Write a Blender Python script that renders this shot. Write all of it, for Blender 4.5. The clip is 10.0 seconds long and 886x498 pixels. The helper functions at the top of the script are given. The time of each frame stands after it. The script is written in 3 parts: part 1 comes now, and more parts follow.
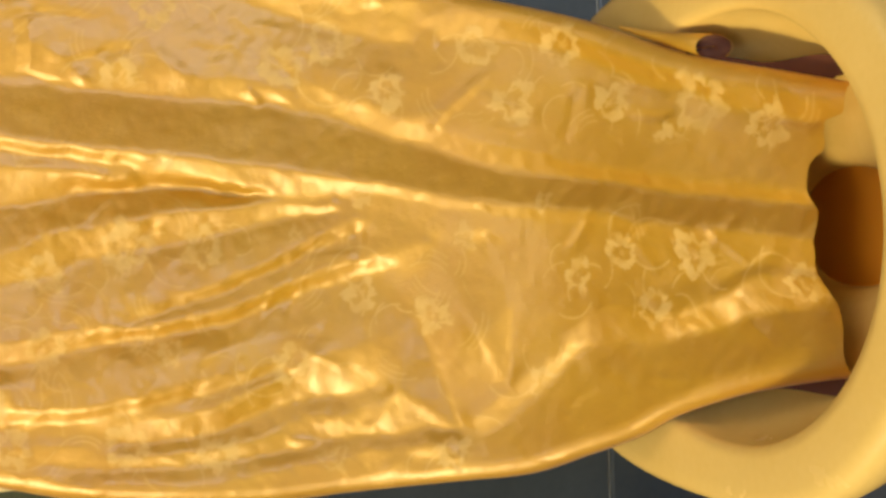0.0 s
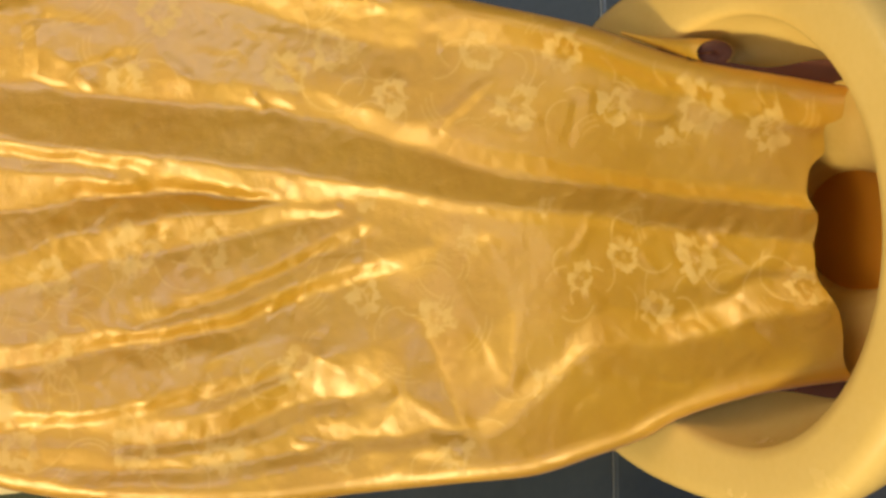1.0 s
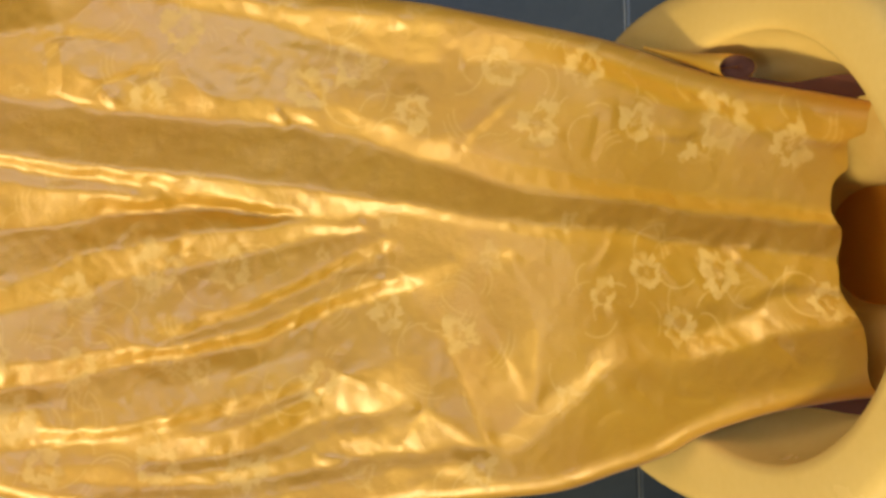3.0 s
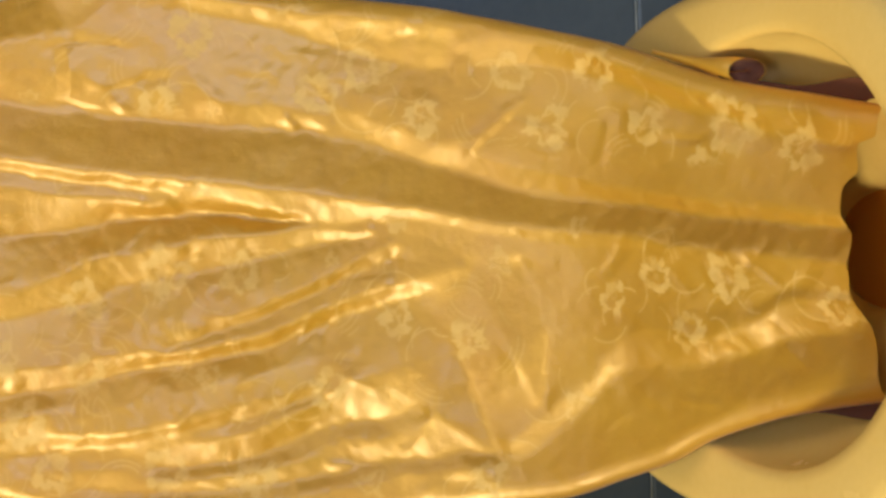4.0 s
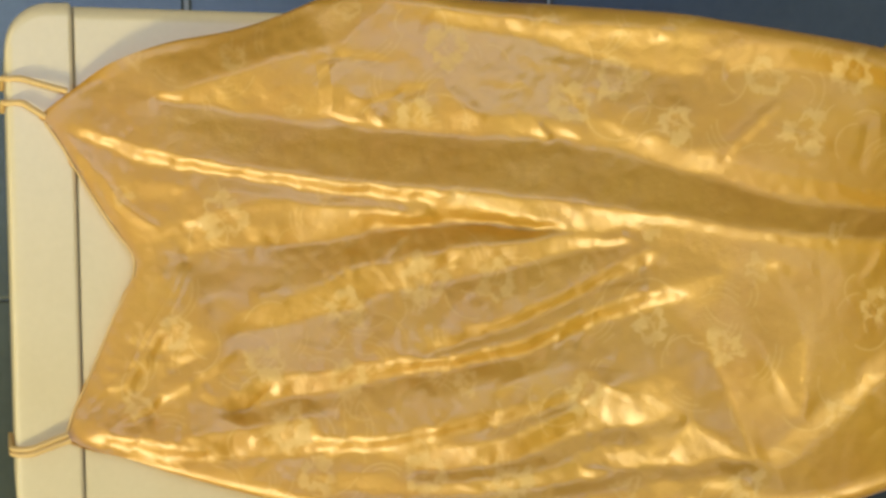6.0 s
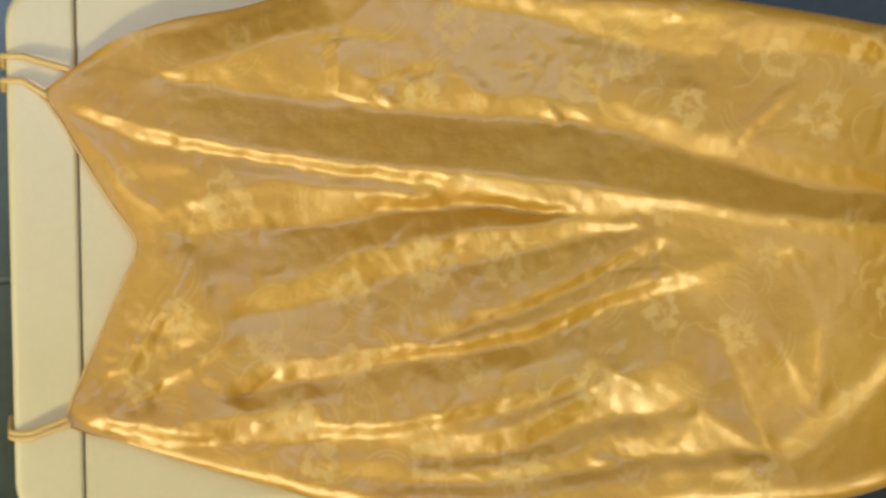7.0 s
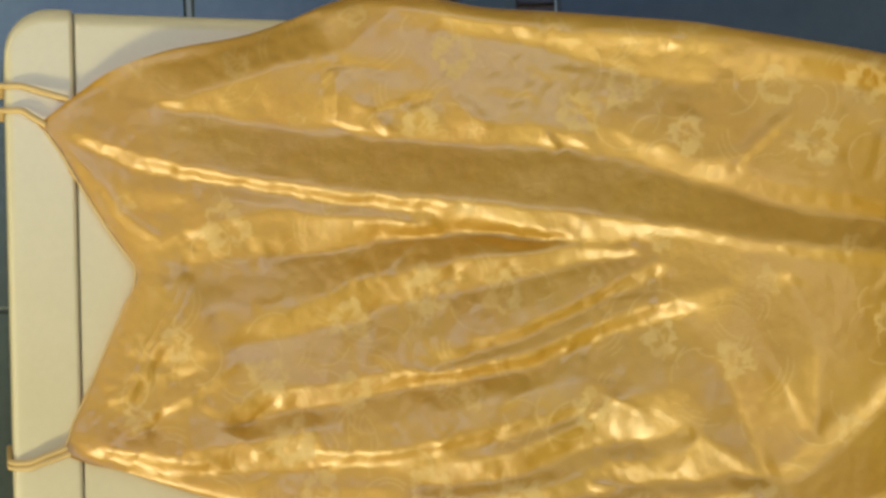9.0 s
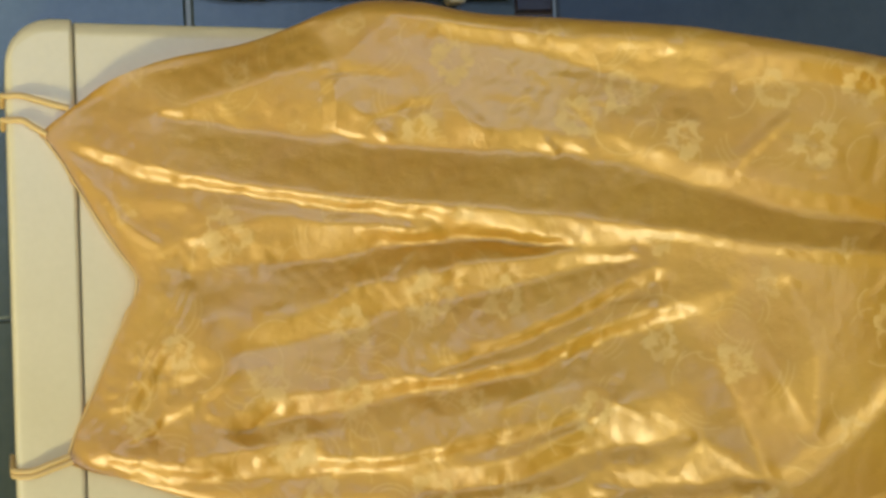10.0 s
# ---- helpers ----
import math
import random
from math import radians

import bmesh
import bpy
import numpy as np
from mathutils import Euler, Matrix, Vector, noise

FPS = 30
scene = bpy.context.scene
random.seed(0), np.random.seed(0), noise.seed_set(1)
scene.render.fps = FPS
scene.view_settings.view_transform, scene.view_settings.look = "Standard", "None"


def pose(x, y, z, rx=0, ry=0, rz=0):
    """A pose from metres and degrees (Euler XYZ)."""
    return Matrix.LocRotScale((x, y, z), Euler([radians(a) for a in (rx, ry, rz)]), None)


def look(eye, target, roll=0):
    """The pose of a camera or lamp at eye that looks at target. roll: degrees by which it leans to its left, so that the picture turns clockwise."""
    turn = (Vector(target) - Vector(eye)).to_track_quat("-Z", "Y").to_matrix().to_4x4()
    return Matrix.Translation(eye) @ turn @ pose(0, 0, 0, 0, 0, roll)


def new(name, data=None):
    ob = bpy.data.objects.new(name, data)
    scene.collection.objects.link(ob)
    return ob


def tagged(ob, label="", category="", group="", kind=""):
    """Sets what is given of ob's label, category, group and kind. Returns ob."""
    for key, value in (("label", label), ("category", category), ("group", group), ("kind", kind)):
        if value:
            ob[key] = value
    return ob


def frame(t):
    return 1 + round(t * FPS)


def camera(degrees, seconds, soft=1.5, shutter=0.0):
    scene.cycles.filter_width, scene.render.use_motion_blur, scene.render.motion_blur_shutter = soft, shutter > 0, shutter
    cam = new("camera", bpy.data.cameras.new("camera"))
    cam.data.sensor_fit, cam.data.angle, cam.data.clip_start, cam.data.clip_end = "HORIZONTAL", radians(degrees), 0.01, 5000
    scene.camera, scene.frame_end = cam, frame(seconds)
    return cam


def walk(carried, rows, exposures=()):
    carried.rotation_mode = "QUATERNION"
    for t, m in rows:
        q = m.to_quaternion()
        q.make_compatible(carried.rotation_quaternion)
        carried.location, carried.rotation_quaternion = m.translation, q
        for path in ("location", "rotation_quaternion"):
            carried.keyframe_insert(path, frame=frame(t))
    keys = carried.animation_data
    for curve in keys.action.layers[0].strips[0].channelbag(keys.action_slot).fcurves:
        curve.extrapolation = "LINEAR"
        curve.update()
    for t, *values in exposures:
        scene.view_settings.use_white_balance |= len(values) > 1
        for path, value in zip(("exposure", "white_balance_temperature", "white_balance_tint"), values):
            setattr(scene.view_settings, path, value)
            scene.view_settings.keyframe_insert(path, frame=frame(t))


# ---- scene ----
cam = camera(31.28, 10.0, soft=3.0)
PATH = [
    (0, pose(0.0262, -1.2022, 1.0378, -2.927, 63.495, -90.962)),
    (0.5, pose(0.0275, -1.2093, 1.0393, -3.051, 63.572, -91.069)),
    (1, pose(0.0282, -1.2120, 1.0393, -2.961, 63.773, -91.059)),
    (1.5, pose(0.0285, -1.2122, 1.0382, -2.944, 64.019, -91.176)),
    (2, pose(0.0301, -1.2118, 1.0384, -2.962, 64.182, -91.263)),
    (2.5, pose(0.0311, -1.2124, 1.0380, -2.905, 64.387, -91.311)),
    (4, pose(0.0293, -1.2129, 1.0274, -2.921, 65.445, -91.778)),
    (4.25, pose(0.0293, -1.2129, 1.0274, -2.921, 65.445, -91.778)),
    (4.4, pose(0.0311, -1.2181, 1.0394, -5.254, 67.182, -94.484)),
    (4.5, pose(0.0317, -1.2198, 1.0434, -6.032, 67.761, -95.386)),
    (4.6, pose(0.0328, -1.2213, 1.0428, -6.179, 69.095, -95.463)),
    (4.7, pose(0.0340, -1.2230, 1.0421, -6.344, 70.599, -95.550)),
    (5, pose(0.0362, -1.2263, 1.0407, -6.656, 73.436, -95.715)),
    (5.5, pose(0.0354, -1.2275, 1.0461, -5.878, 73.822, -95.121)),
    (7, pose(0.0284, -1.2006, 1.0269, -4.704, 74.802, -93.398)),
    (7.5, pose(0.0272, -1.2033, 1.0326, -3.994, 74.599, -92.546)),
    (8, pose(0.0286, -1.2014, 1.0372, -3.748, 74.355, -92.527)),
    (8.5, pose(0.0295, -1.2022, 1.0353, -3.746, 74.451, -93.042)),
    (9, pose(0.0328, -1.2011, 1.0377, -4.802, 74.232, -94.323)),
    (9.5, pose(0.0338, -1.2011, 1.0381, -5.704, 74.189, -95.354)),
    (10, pose(0.0302, -1.2049, 1.0362, -6.084, 74.320, -96.005)),
]
walk(cam, PATH, [(0, -0.69, 6150, 4.5), (2.5, -0.74, 6000, 4.5), (4.5, -0.75, 5500, 2), (5.0, -0.75, 5400, 1.5), (7.0, -0.98, 5200, -1.5), (10.0, -1.0, 5050, -3.5)])

# ---- light ----
SUN_TO = Vector((-0.78, -0.44, 0.43)).normalized()
world = bpy.data.worlds.new("sky")
scene.world = world
world.use_nodes = True
wn = world.node_tree.nodes
sky = wn.new("ShaderNodeTexSky")
sky.sky_type = "NISHITA"
sky.sun_disc = False
sky.sun_elevation = math.asin(SUN_TO.z)
sky.sun_rotation = math.atan2(SUN_TO.x, SUN_TO.y)
wn["Background"].inputs["Strength"].default_value = 0.15
world.node_tree.links.new(sky.outputs[0], wn["Background"].inputs["Color"])
sun_data = bpy.data.lights.new("sun", "SUN")
sun_data.energy = 4.3
sun_data.angle = radians(9.0)
sun_data.color = (1.0, 0.82, 0.45)
sun = new("sun", sun_data)
sun.matrix_world = look(SUN_TO * 8, (0, 0, 0))
win_data = bpy.data.lights.new("window_light", "AREA")
win_data.shape = "RECTANGLE"
win_data.size, win_data.size_y = 1.1, 1.7
win_data.energy = 3
win_data.color = (1.0, 0.87, 0.62)
win_light = new("window_light", win_data)
win_light.matrix_world = look((-1.38, -0.78, 1.70), (0, -0.6, 1.2))
# cool fill added behind the camera for sheen on the satin; doorway is assumed
front_fill_data = bpy.data.lights.new("front_fill_light", "AREA")
front_fill_data.shape = "RECTANGLE"
front_fill_data.size, front_fill_data.size_y = 0.9, 2.0
front_fill_data.energy = 62
front_fill_data.color = (0.64, 0.71, 1.0)
front_fill = new("front_fill_light", front_fill_data)
front_fill.matrix_world = look((0.7, -3.36, 1.05), (0.7, 0, 1.05))

# warm fill added to lift right-facing folds and the bowl; its window is invented
side_fill_data = bpy.data.lights.new("side_fill_light", "AREA")
side_fill_data.shape = "RECTANGLE"
side_fill_data.size, side_fill_data.size_y = 1.2, 0.7
side_fill_data.energy = 17
side_fill_data.color = (1.0, 0.86, 0.72)
side_fill = new("side_fill_light", side_fill_data)
side_fill.matrix_world = look((1.34, -0.9, 2.2), (0, -0.6, 1.0))

# top fill added for the lower cloth and the bowl; its skylight is invented
top_fill_data = bpy.data.lights.new("top_fill_light", "AREA")
top_fill_data.shape = "RECTANGLE"
top_fill_data.size, top_fill_data.size_y = 0.9, 1.0
top_fill_data.energy = 16
top_fill_data.color = (0.92, 0.88, 0.94)
top_fill = new("top_fill_light", top_fill_data)
top_fill.matrix_world = look((-0.4, -1.4, 2.86), (-0.4, -1.39, 0.0))


# ---- materials ----
def material(name):
    m = bpy.data.materials.new(name)
    m.use_nodes = True
    return m, m.node_tree.nodes, m.node_tree.links, m.node_tree.nodes["Principled BSDF"]


def link_noise(n, l, scale, detail=4.0, rough=0.6, coords=None):
    t = n.new("ShaderNodeTexNoise")
    t.inputs["Scale"].default_value = scale
    t.inputs["Detail"].default_value = detail
    t.inputs["Roughness"].default_value = rough
    if coords is not None:
        l.new(coords, t.inputs["Vector"])
    return t


def ramp(n, l, fac, stops):
    r = n.new("ShaderNodeValToRGB")
    e = r.color_ramp.elements
    e[0].position, e[0].color = stops[0][0], (*stops[0][1], 1)
    e[1].position, e[1].color = stops[-1][0], (*stops[-1][1], 1)
    for p, c in stops[1:-1]:
        k = e.new(p)
        k.color = (*c, 1)
    l.new(fac, r.inputs["Fac"])
    return r


def glazed(name, dark, light, rough, scale=9.0, bump=0.02):
    """A glazed or moulded surface with faint clouding, specks and dull patches."""
    m, n, l, b = material(name)
    co = n.new("ShaderNodeTexCoord").outputs["Object"]
    a = link_noise(n, l, scale, 5, 0.6, co)
    f = link_noise(n, l, scale * 22, 3, 0.5, co)
    mx = n.new("ShaderNodeMix")
    l.new(a.outputs["Fac"], mx.inputs["A"])
    l.new(f.outputs["Fac"], mx.inputs["B"])
    mx.inputs["Factor"].default_value = 0.3
    c = ramp(n, l, mx.outputs["Result"], ((0.35, dark), (0.65, light)))
    l.new(c.outputs["Color"], b.inputs["Base Color"])
    r = n.new("ShaderNodeMapRange")
    r.inputs["To Min"].default_value, r.inputs["To Max"].default_value = rough * 0.75, rough * 1.35
    l.new(a.outputs["Fac"], r.inputs["Value"])
    l.new(r.outputs["Result"], b.inputs["Roughness"])
    bp = n.new("ShaderNodeBump")
    bp.inputs["Strength"].default_value = bump
    bp.inputs["Distance"].default_value = 0.002
    l.new(f.outputs["Fac"], bp.inputs["Height"])
    l.new(bp.outputs["Normal"], b.inputs["Normal"])
    return m


def satin(name):
    """Golden satin: dark smooth ground and lighter, duller woven motifs (the mesh carries where they lie)."""
    m, n, l, b = material(name)
    co = n.new("ShaderNodeTexCoord").outputs["UV"]
    at = n.new("ShaderNodeAttribute")
    at.attribute_name = "weave"
    cloud = link_noise(n, l, 14, 4, 0.6, co)
    ground = ramp(n, l, cloud.outputs["Fac"], ((0.3, (0.60, 0.298, 0.005)), (0.7, (0.68, 0.364, 0.010))))
    motif = ramp(n, l, cloud.outputs["Fac"], ((0.3, (0.76, 0.47, 0.10)), (0.7, (0.82, 0.525, 0.13))))
    mx = n.new("ShaderNodeMix")
    mx.data_type = "RGBA"
    l.new(at.outputs["Fac"], mx.inputs["Factor"])
    l.new(ground.outputs["Color"], mx.inputs[6])
    l.new(motif.outputs["Color"], mx.inputs[7])
    l.new(mx.outputs[2], b.inputs["Base Color"])
    r = n.new("ShaderNodeMapRange")
    r.inputs["To Min"].default_value, r.inputs["To Max"].default_value = 0.40, 0.60
    l.new(at.outputs["Fac"], r.inputs["Value"])
    l.new(r.outputs["Result"], b.inputs["Roughness"])
    b.inputs["IOR"].default_value = 1.6
    ct = n.new("ShaderNodeMapRange")
    ct.inputs["To Min"].default_value, ct.inputs["To Max"].default_value = 0.62, 0.0
    l.new(at.outputs["Fac"], ct.inputs["Value"])
    l.new(ct.outputs["Result"], b.inputs["Coat Weight"])
    b.inputs["Coat Roughness"].default_value = 0.36
    b.inputs["Coat IOR"].default_value = 1.7
    mt = n.new("ShaderNodeMapRange")
    mt.inputs["To Min"].default_value, mt.inputs["To Max"].default_value = 0.22, 0.02
    l.new(at.outputs["Fac"], mt.inputs["Value"])
    l.new(mt.outputs["Result"], b.inputs["Metallic"])
    b.inputs["Sheen Weight"].default_value = 0.3
    b.inputs["Sheen Roughness"].default_value = 0.35
    b.inputs["Sheen Tint"].default_value = (0.86, 0.82, 1.0, 1)
    wv = n.new("ShaderNodeMapping")
    wv.inputs["Scale"].default_value = (300, 1600, 1)
    l.new(co, wv.inputs["Vector"])
    thread = link_noise(n, l, 1.0, 2, 0.5, wv.outputs["Vector"])
    crinkle = link_noise(n, l, 90, 4, 0.6, co)
    ad = n.new("ShaderNodeMath")
    ad.operation = "MULTIPLY_ADD"
    l.new(crinkle.outputs["Fac"], ad.inputs[0])
    ad.inputs[1].default_value = 3.0
    l.new(thread.outputs["Fac"], ad.inputs[2])
    bp = n.new("ShaderNodeBump")
    bp.inputs["Strength"].default_value = 0.5
    bp.inputs["Distance"].default_value = 0.0006
    l.new(ad.outputs[0], bp.inputs["Height"])
    l.new(bp.outputs["Normal"], b.inputs["Normal"])
    # thin cloth lets some light through
    thin = n.new("ShaderNodeBsdfTranslucent")
    thin.inputs["Color"].default_value = (0.85, 0.40, 0.04, 1)
    both = n.new("ShaderNodeMixShader")
    both.inputs["Fac"].default_value = 0.20
    l.new(b.outputs["BSDF"], both.inputs[1])
    l.new(thin.outputs["BSDF"], both.inputs[2])
    l.new(both.outputs["Shader"], n["Material Output"].inputs["Surface"])
    return m


def tile_glaze(name, dark, light):
    m, n, l, b = material(name)
    co = n.new("ShaderNodeTexCoord").outputs["Object"]
    oi = n.new("ShaderNodeObjectInfo")
    a = link_noise(n, l, 7, 6, 0.65, co)
    f = link_noise(n, l, 120, 3, 0.6, co)
    s = n.new("ShaderNodeMath")
    s.operation = "MULTIPLY_ADD"
    l.new(oi.outputs["Random"], s.inputs[0])
    s.inputs[1].default_value = 0.12
    l.new(a.outputs["Fac"], s.inputs[2])
    s2 = n.new("ShaderNodeMath")
    s2.operation = "MULTIPLY_ADD"
    l.new(f.outputs["Fac"], s2.inputs[0])
    s2.inputs[1].default_value = 0.35
    l.new(s.outputs[0], s2.inputs[2])
    c = ramp(n, l, s2.outputs[0], ((0.5, dark), (1.0, light)))
    l.new(c.outputs["Color"], b.inputs["Base Color"])
    b.inputs["Roughness"].default_value = 0.28
    bp = n.new("ShaderNodeBump")
    bp.inputs["Strength"].default_value = 0.08
    bp.inputs["Distance"].default_value = 0.002
    l.new(f.outputs["Fac"], bp.inputs["Height"])
    l.new(bp.outputs["Normal"], b.inputs["Normal"])
    return m


def plain(name, colour, rough):
    return glazed(name, tuple(c * 0.88 for c in colour), colour, rough, 6, 0.05)


M_SATIN = satin("golden_satin")
# dark maroon stands in for the shade on the satin's inner side
M_INNER_SHADE = plain("maroon_inner_shade", (0.11, 0.030, 0.010), 0.7)
M_TRIM = plain("satin_cord", (0.72, 0.45, 0.12), 0.45)
M_CISTERN = glazed("ivory_plastic", (0.74, 0.575, 0.275), (0.79, 0.62, 0.31), 0.34)
M_BOWL = glazed("cream_ceramic", (0.76, 0.49, 0.12), (0.81, 0.54, 0.15), 0.24)
M_TILE_LOW = tile_glaze("blue_tile", (0.043, 0.052, 0.062), (0.074, 0.086, 0.098))
M_TILE_UP = tile_glaze("teal_tile", (0.046, 0.052, 0.034), (0.088, 0.098, 0.066))
M_BORDER = tile_glaze("brown_border_tile", (0.03, 0.017, 0.012), (0.06, 0.035, 0.025))
M_FLOOR = tile_glaze("grey_floor_tile", (0.09, 0.10, 0.11), (0.17, 0.18, 0.19))
M_GROUT = plain("grout", (0.55, 0.54, 0.47), 0.9)
M_GROUT_DARK = plain("cement", (0.30, 0.29, 0.27), 0.9)
# golden, so the unseen walls and ceiling bounce warm light into the folds
M_PLASTER = plain("plaster", (0.82, 0.70, 0.47), 0.9)
# an even, opaque amber without transmission
M_WATER, _n, _l, _b = material("amber_water")
_b.inputs["Base Color"].default_value = (0.78, 0.31, 0.02, 1)
_b.inputs["Roughness"].default_value = 0.06
_b.inputs["Transmission Weight"].default_value = 0.0
_b.inputs["IOR"].default_value = 1.33


# ---- mesh helpers ----
def part(name, bm, mat, parent=None, label="", smooth=True):
    me = bpy.data.meshes.new(name)
    bm.normal_update()
    bm.to_mesh(me)
    bm.free()
    me.materials.append(mat)
    for p in me.polygons:
        p.use_smooth = smooth
    ob = new(name, me)
    ob.parent = parent
    if label:
        ob["label"] = label
    return ob


def box(bm, x0, x1, y0, y1, z0, z1, bevel=0.0, seg=3):
    r = bmesh.ops.create_cube(bm, size=1.0)
    vs = r["verts"]
    for v in vs:
        v.co = Vector((x0 + (v.co.x + 0.5) * (x1 - x0), y0 + (v.co.y + 0.5) * (y1 - y0), z0 + (v.co.z + 0.5) * (z1 - z0)))
    if bevel:
        es = list({e for v in vs for e in v.link_edges})
        bmesh.ops.bevel(bm, geom=es, offset=bevel, segments=seg, profile=0.5, affect="EDGES")


def loft(bm, rings, close_last=False):
    loops = [[bm.verts.new(p) for p in r] for r in rings]
    n = len(loops[0])
    for a, b in zip(loops, loops[1:]):
        for i in range(n):
            bm.faces.new((a[i], a[(i + 1) % n], b[(i + 1) % n], b[i]))
    if close_last:
        bm.faces.new(loops[-1])
    bmesh.ops.recalc_face_normals(bm, faces=bm.faces)


# ---- room ----
BACK, LEFT, RIGHT, FRONT, TOP = 0.17, -1.3, 1.3, -3.3, 2.8


def slab(name, x0, x1, y0, y1, z0, z1, mat, kind="structure", label="", category="wall"):
    bm = bmesh.new()
    box(bm, x0, x1, y0, y1, z0, z1)
    return tagged(part(name, bm, mat, None, label, False), label, category, "", kind)


floor = slab("floor", LEFT - 0.2, RIGHT + 0.2, FRONT - 0.2, BACK + 0.2, -0.12, -0.004, M_GROUT_DARK, label="grey tiled bathroom floor with cement joints", category="floor")
wall_north = slab("wall_north", LEFT - 0.2, RIGHT + 0.2, BACK + 0.006, BACK + 0.2, 0, TOP, M_GROUT, label="blue and teal tiled bathroom wall behind the toilet")
# the wall with a high, wide opening, added only for the side fill
bm = bmesh.new()
box(bm, RIGHT, RIGHT + 0.15, FRONT, -1.55, 0, TOP)
box(bm, RIGHT, RIGHT + 0.15, -0.25, BACK, 0, TOP)
box(bm, RIGHT, RIGHT + 0.15, -1.55, -0.25, 0, 1.8)
box(bm, RIGHT, RIGHT + 0.15, -1.55, -0.25, 2.6, TOP)
tagged(part("wall_east", bm, M_PLASTER, None, "", False), "unseen plastered side wall with a high opening added for the fill lamp", "wall", "", "structure")
# the ceiling has a square opening, added only for the top fill
bm = bmesh.new()
box(bm, LEFT - 0.2, -0.85, FRONT - 0.15, BACK + 0.2, TOP, TOP + 0.12)
box(bm, 0.05, RIGHT + 0.2, FRONT - 0.15, BACK + 0.2, TOP, TOP + 0.12)
box(bm, -0.85, 0.05, FRONT - 0.15, -1.9, TOP, TOP + 0.12)
box(bm, -0.85, 0.05, -0.9, BACK + 0.2, TOP, TOP + 0.12)
tagged(part("ceiling", bm, M_PLASTER, None, "", False), "unseen plain plastered ceiling with an opening added for the top fill lamp", "ceiling", "", "structure")
# the wall with the window that lets the low sun in
WY0, WY1, WZ0, WZ1 = -2.1, -0.2, 0.7, 2.65
bm = bmesh.new()
box(bm, LEFT - 0.15, LEFT, FRONT, WY0, 0, TOP)
box(bm, LEFT - 0.15, LEFT, WY1, BACK, 0, TOP)
box(bm, LEFT - 0.15, LEFT, WY0, WY1, 0, WZ0)
box(bm, LEFT - 0.15, LEFT, WY0, WY1, WZ1, TOP)
tagged(part("wall_west", bm, M_PLASTER, None, "", False), "plastered side wall with an open window", "wall", "", "structure")


# the wall behind the camera, with an opening added for the front fill
bm = bmesh.new()
box(bm, LEFT - 0.2, 0.25, FRONT - 0.15, FRONT, 0, TOP)
box(bm, 1.15, RIGHT + 0.2, FRONT - 0.15, FRONT, 0, TOP)
box(bm, 0.25, 1.15, FRONT - 0.15, FRONT, 2.05, TOP)
tagged(part("wall_south", bm, M_PLASTER, None, "", False), "unseen plastered end wall with an opening added for the front fill lamp", "wall", "", "structure")
# ground outside, so that the sky's light is bounded below
slab("ground", -30, 30, -30, 30, -0.3, -0.13, M_GROUT_DARK, label="bare grey ground outside the bathroom", category="ground")


# ---- cistern on the wall ----
def cistern():
    root = tagged(new("cistern"), "ivory plastic toilet cistern fixed to the tiled wall", "cistern")
    root.location = (0, 0.17, 0.62)
    inv = Matrix.Translation(-root.location)

    def add(name, bm, mat, label=""):
        bmesh.ops.transform(bm, matrix=inv, verts=bm.verts)
        return part(name, bm, mat, root, label)

    def rounded(hx, y0, y1, r, k=10):
        pts = []
        for cx, cy, a0 in ((hx - r, y0 + r, -90), (hx - 0.012, y1 - 0.012, 0), (-hx + 0.012, y1 - 0.012, 90), (-hx + r, y0 + r, 180)):
            rr = r if a0 in (-90, 180) else 0.012
            for i in range(k + 1):
                a = radians(a0 + 90 * i / k)
                pts.append((cx + rr * math.cos(a), cy + rr * math.sin(a)))
        return pts

    bm = bmesh.new()
    rings = []
    for z, g in ((0.62, 0.05), (0.63, 0.035), (0.66, 0.025), (0.9745, 0.0003), (0.9782, 0.0), (0.9796, 0.003)):
        rings.append([(x * (1 - g), y + g * 0.1 * (y < 0.05), z) for x, y in rounded(0.2015, 0.003, 0.168, 0.012)])
    loft(bm, rings, True)
    bm.faces.new([bm.verts[i] for i in range(0)] or list(bm.verts)[: len(rings[0])])
    add("tank", bm, M_CISTERN)
    bm = bmesh.new()
    rings = [[(x * 0.99, y + 0.002, 0.9805) for x, y in rounded(0.2037, 0.0, 0.168, 0.012)]]
    for z in (0.982, 0.9845):
        rings.append([(x, y, z) for x, y in rounded(0.2037, 0.0, 0.168, 0.012)])
    for i in range(15):
        z = 0.996 + 0.034 * math.sin(radians(90 * i / 14))
        side = 0.034 - math.sqrt(max(0.034**2 - (z - 0.996) ** 2, 0))
        g = 0.005 - math.sqrt(max(0.005**2 - max(z - 1.025, 0) ** 2, 0))
        hx = 0.2037 - side
        rings.append([(x, y + g * (1 if y < 0.08 else -0.4), z) for x, y in rounded(hx, 0.0, 0.168, 0.012)])
    loft(bm, rings, True)
    add("lid", bm, M_CISTERN, "flat ivory lid with rounded corners")
    return root


cistern()


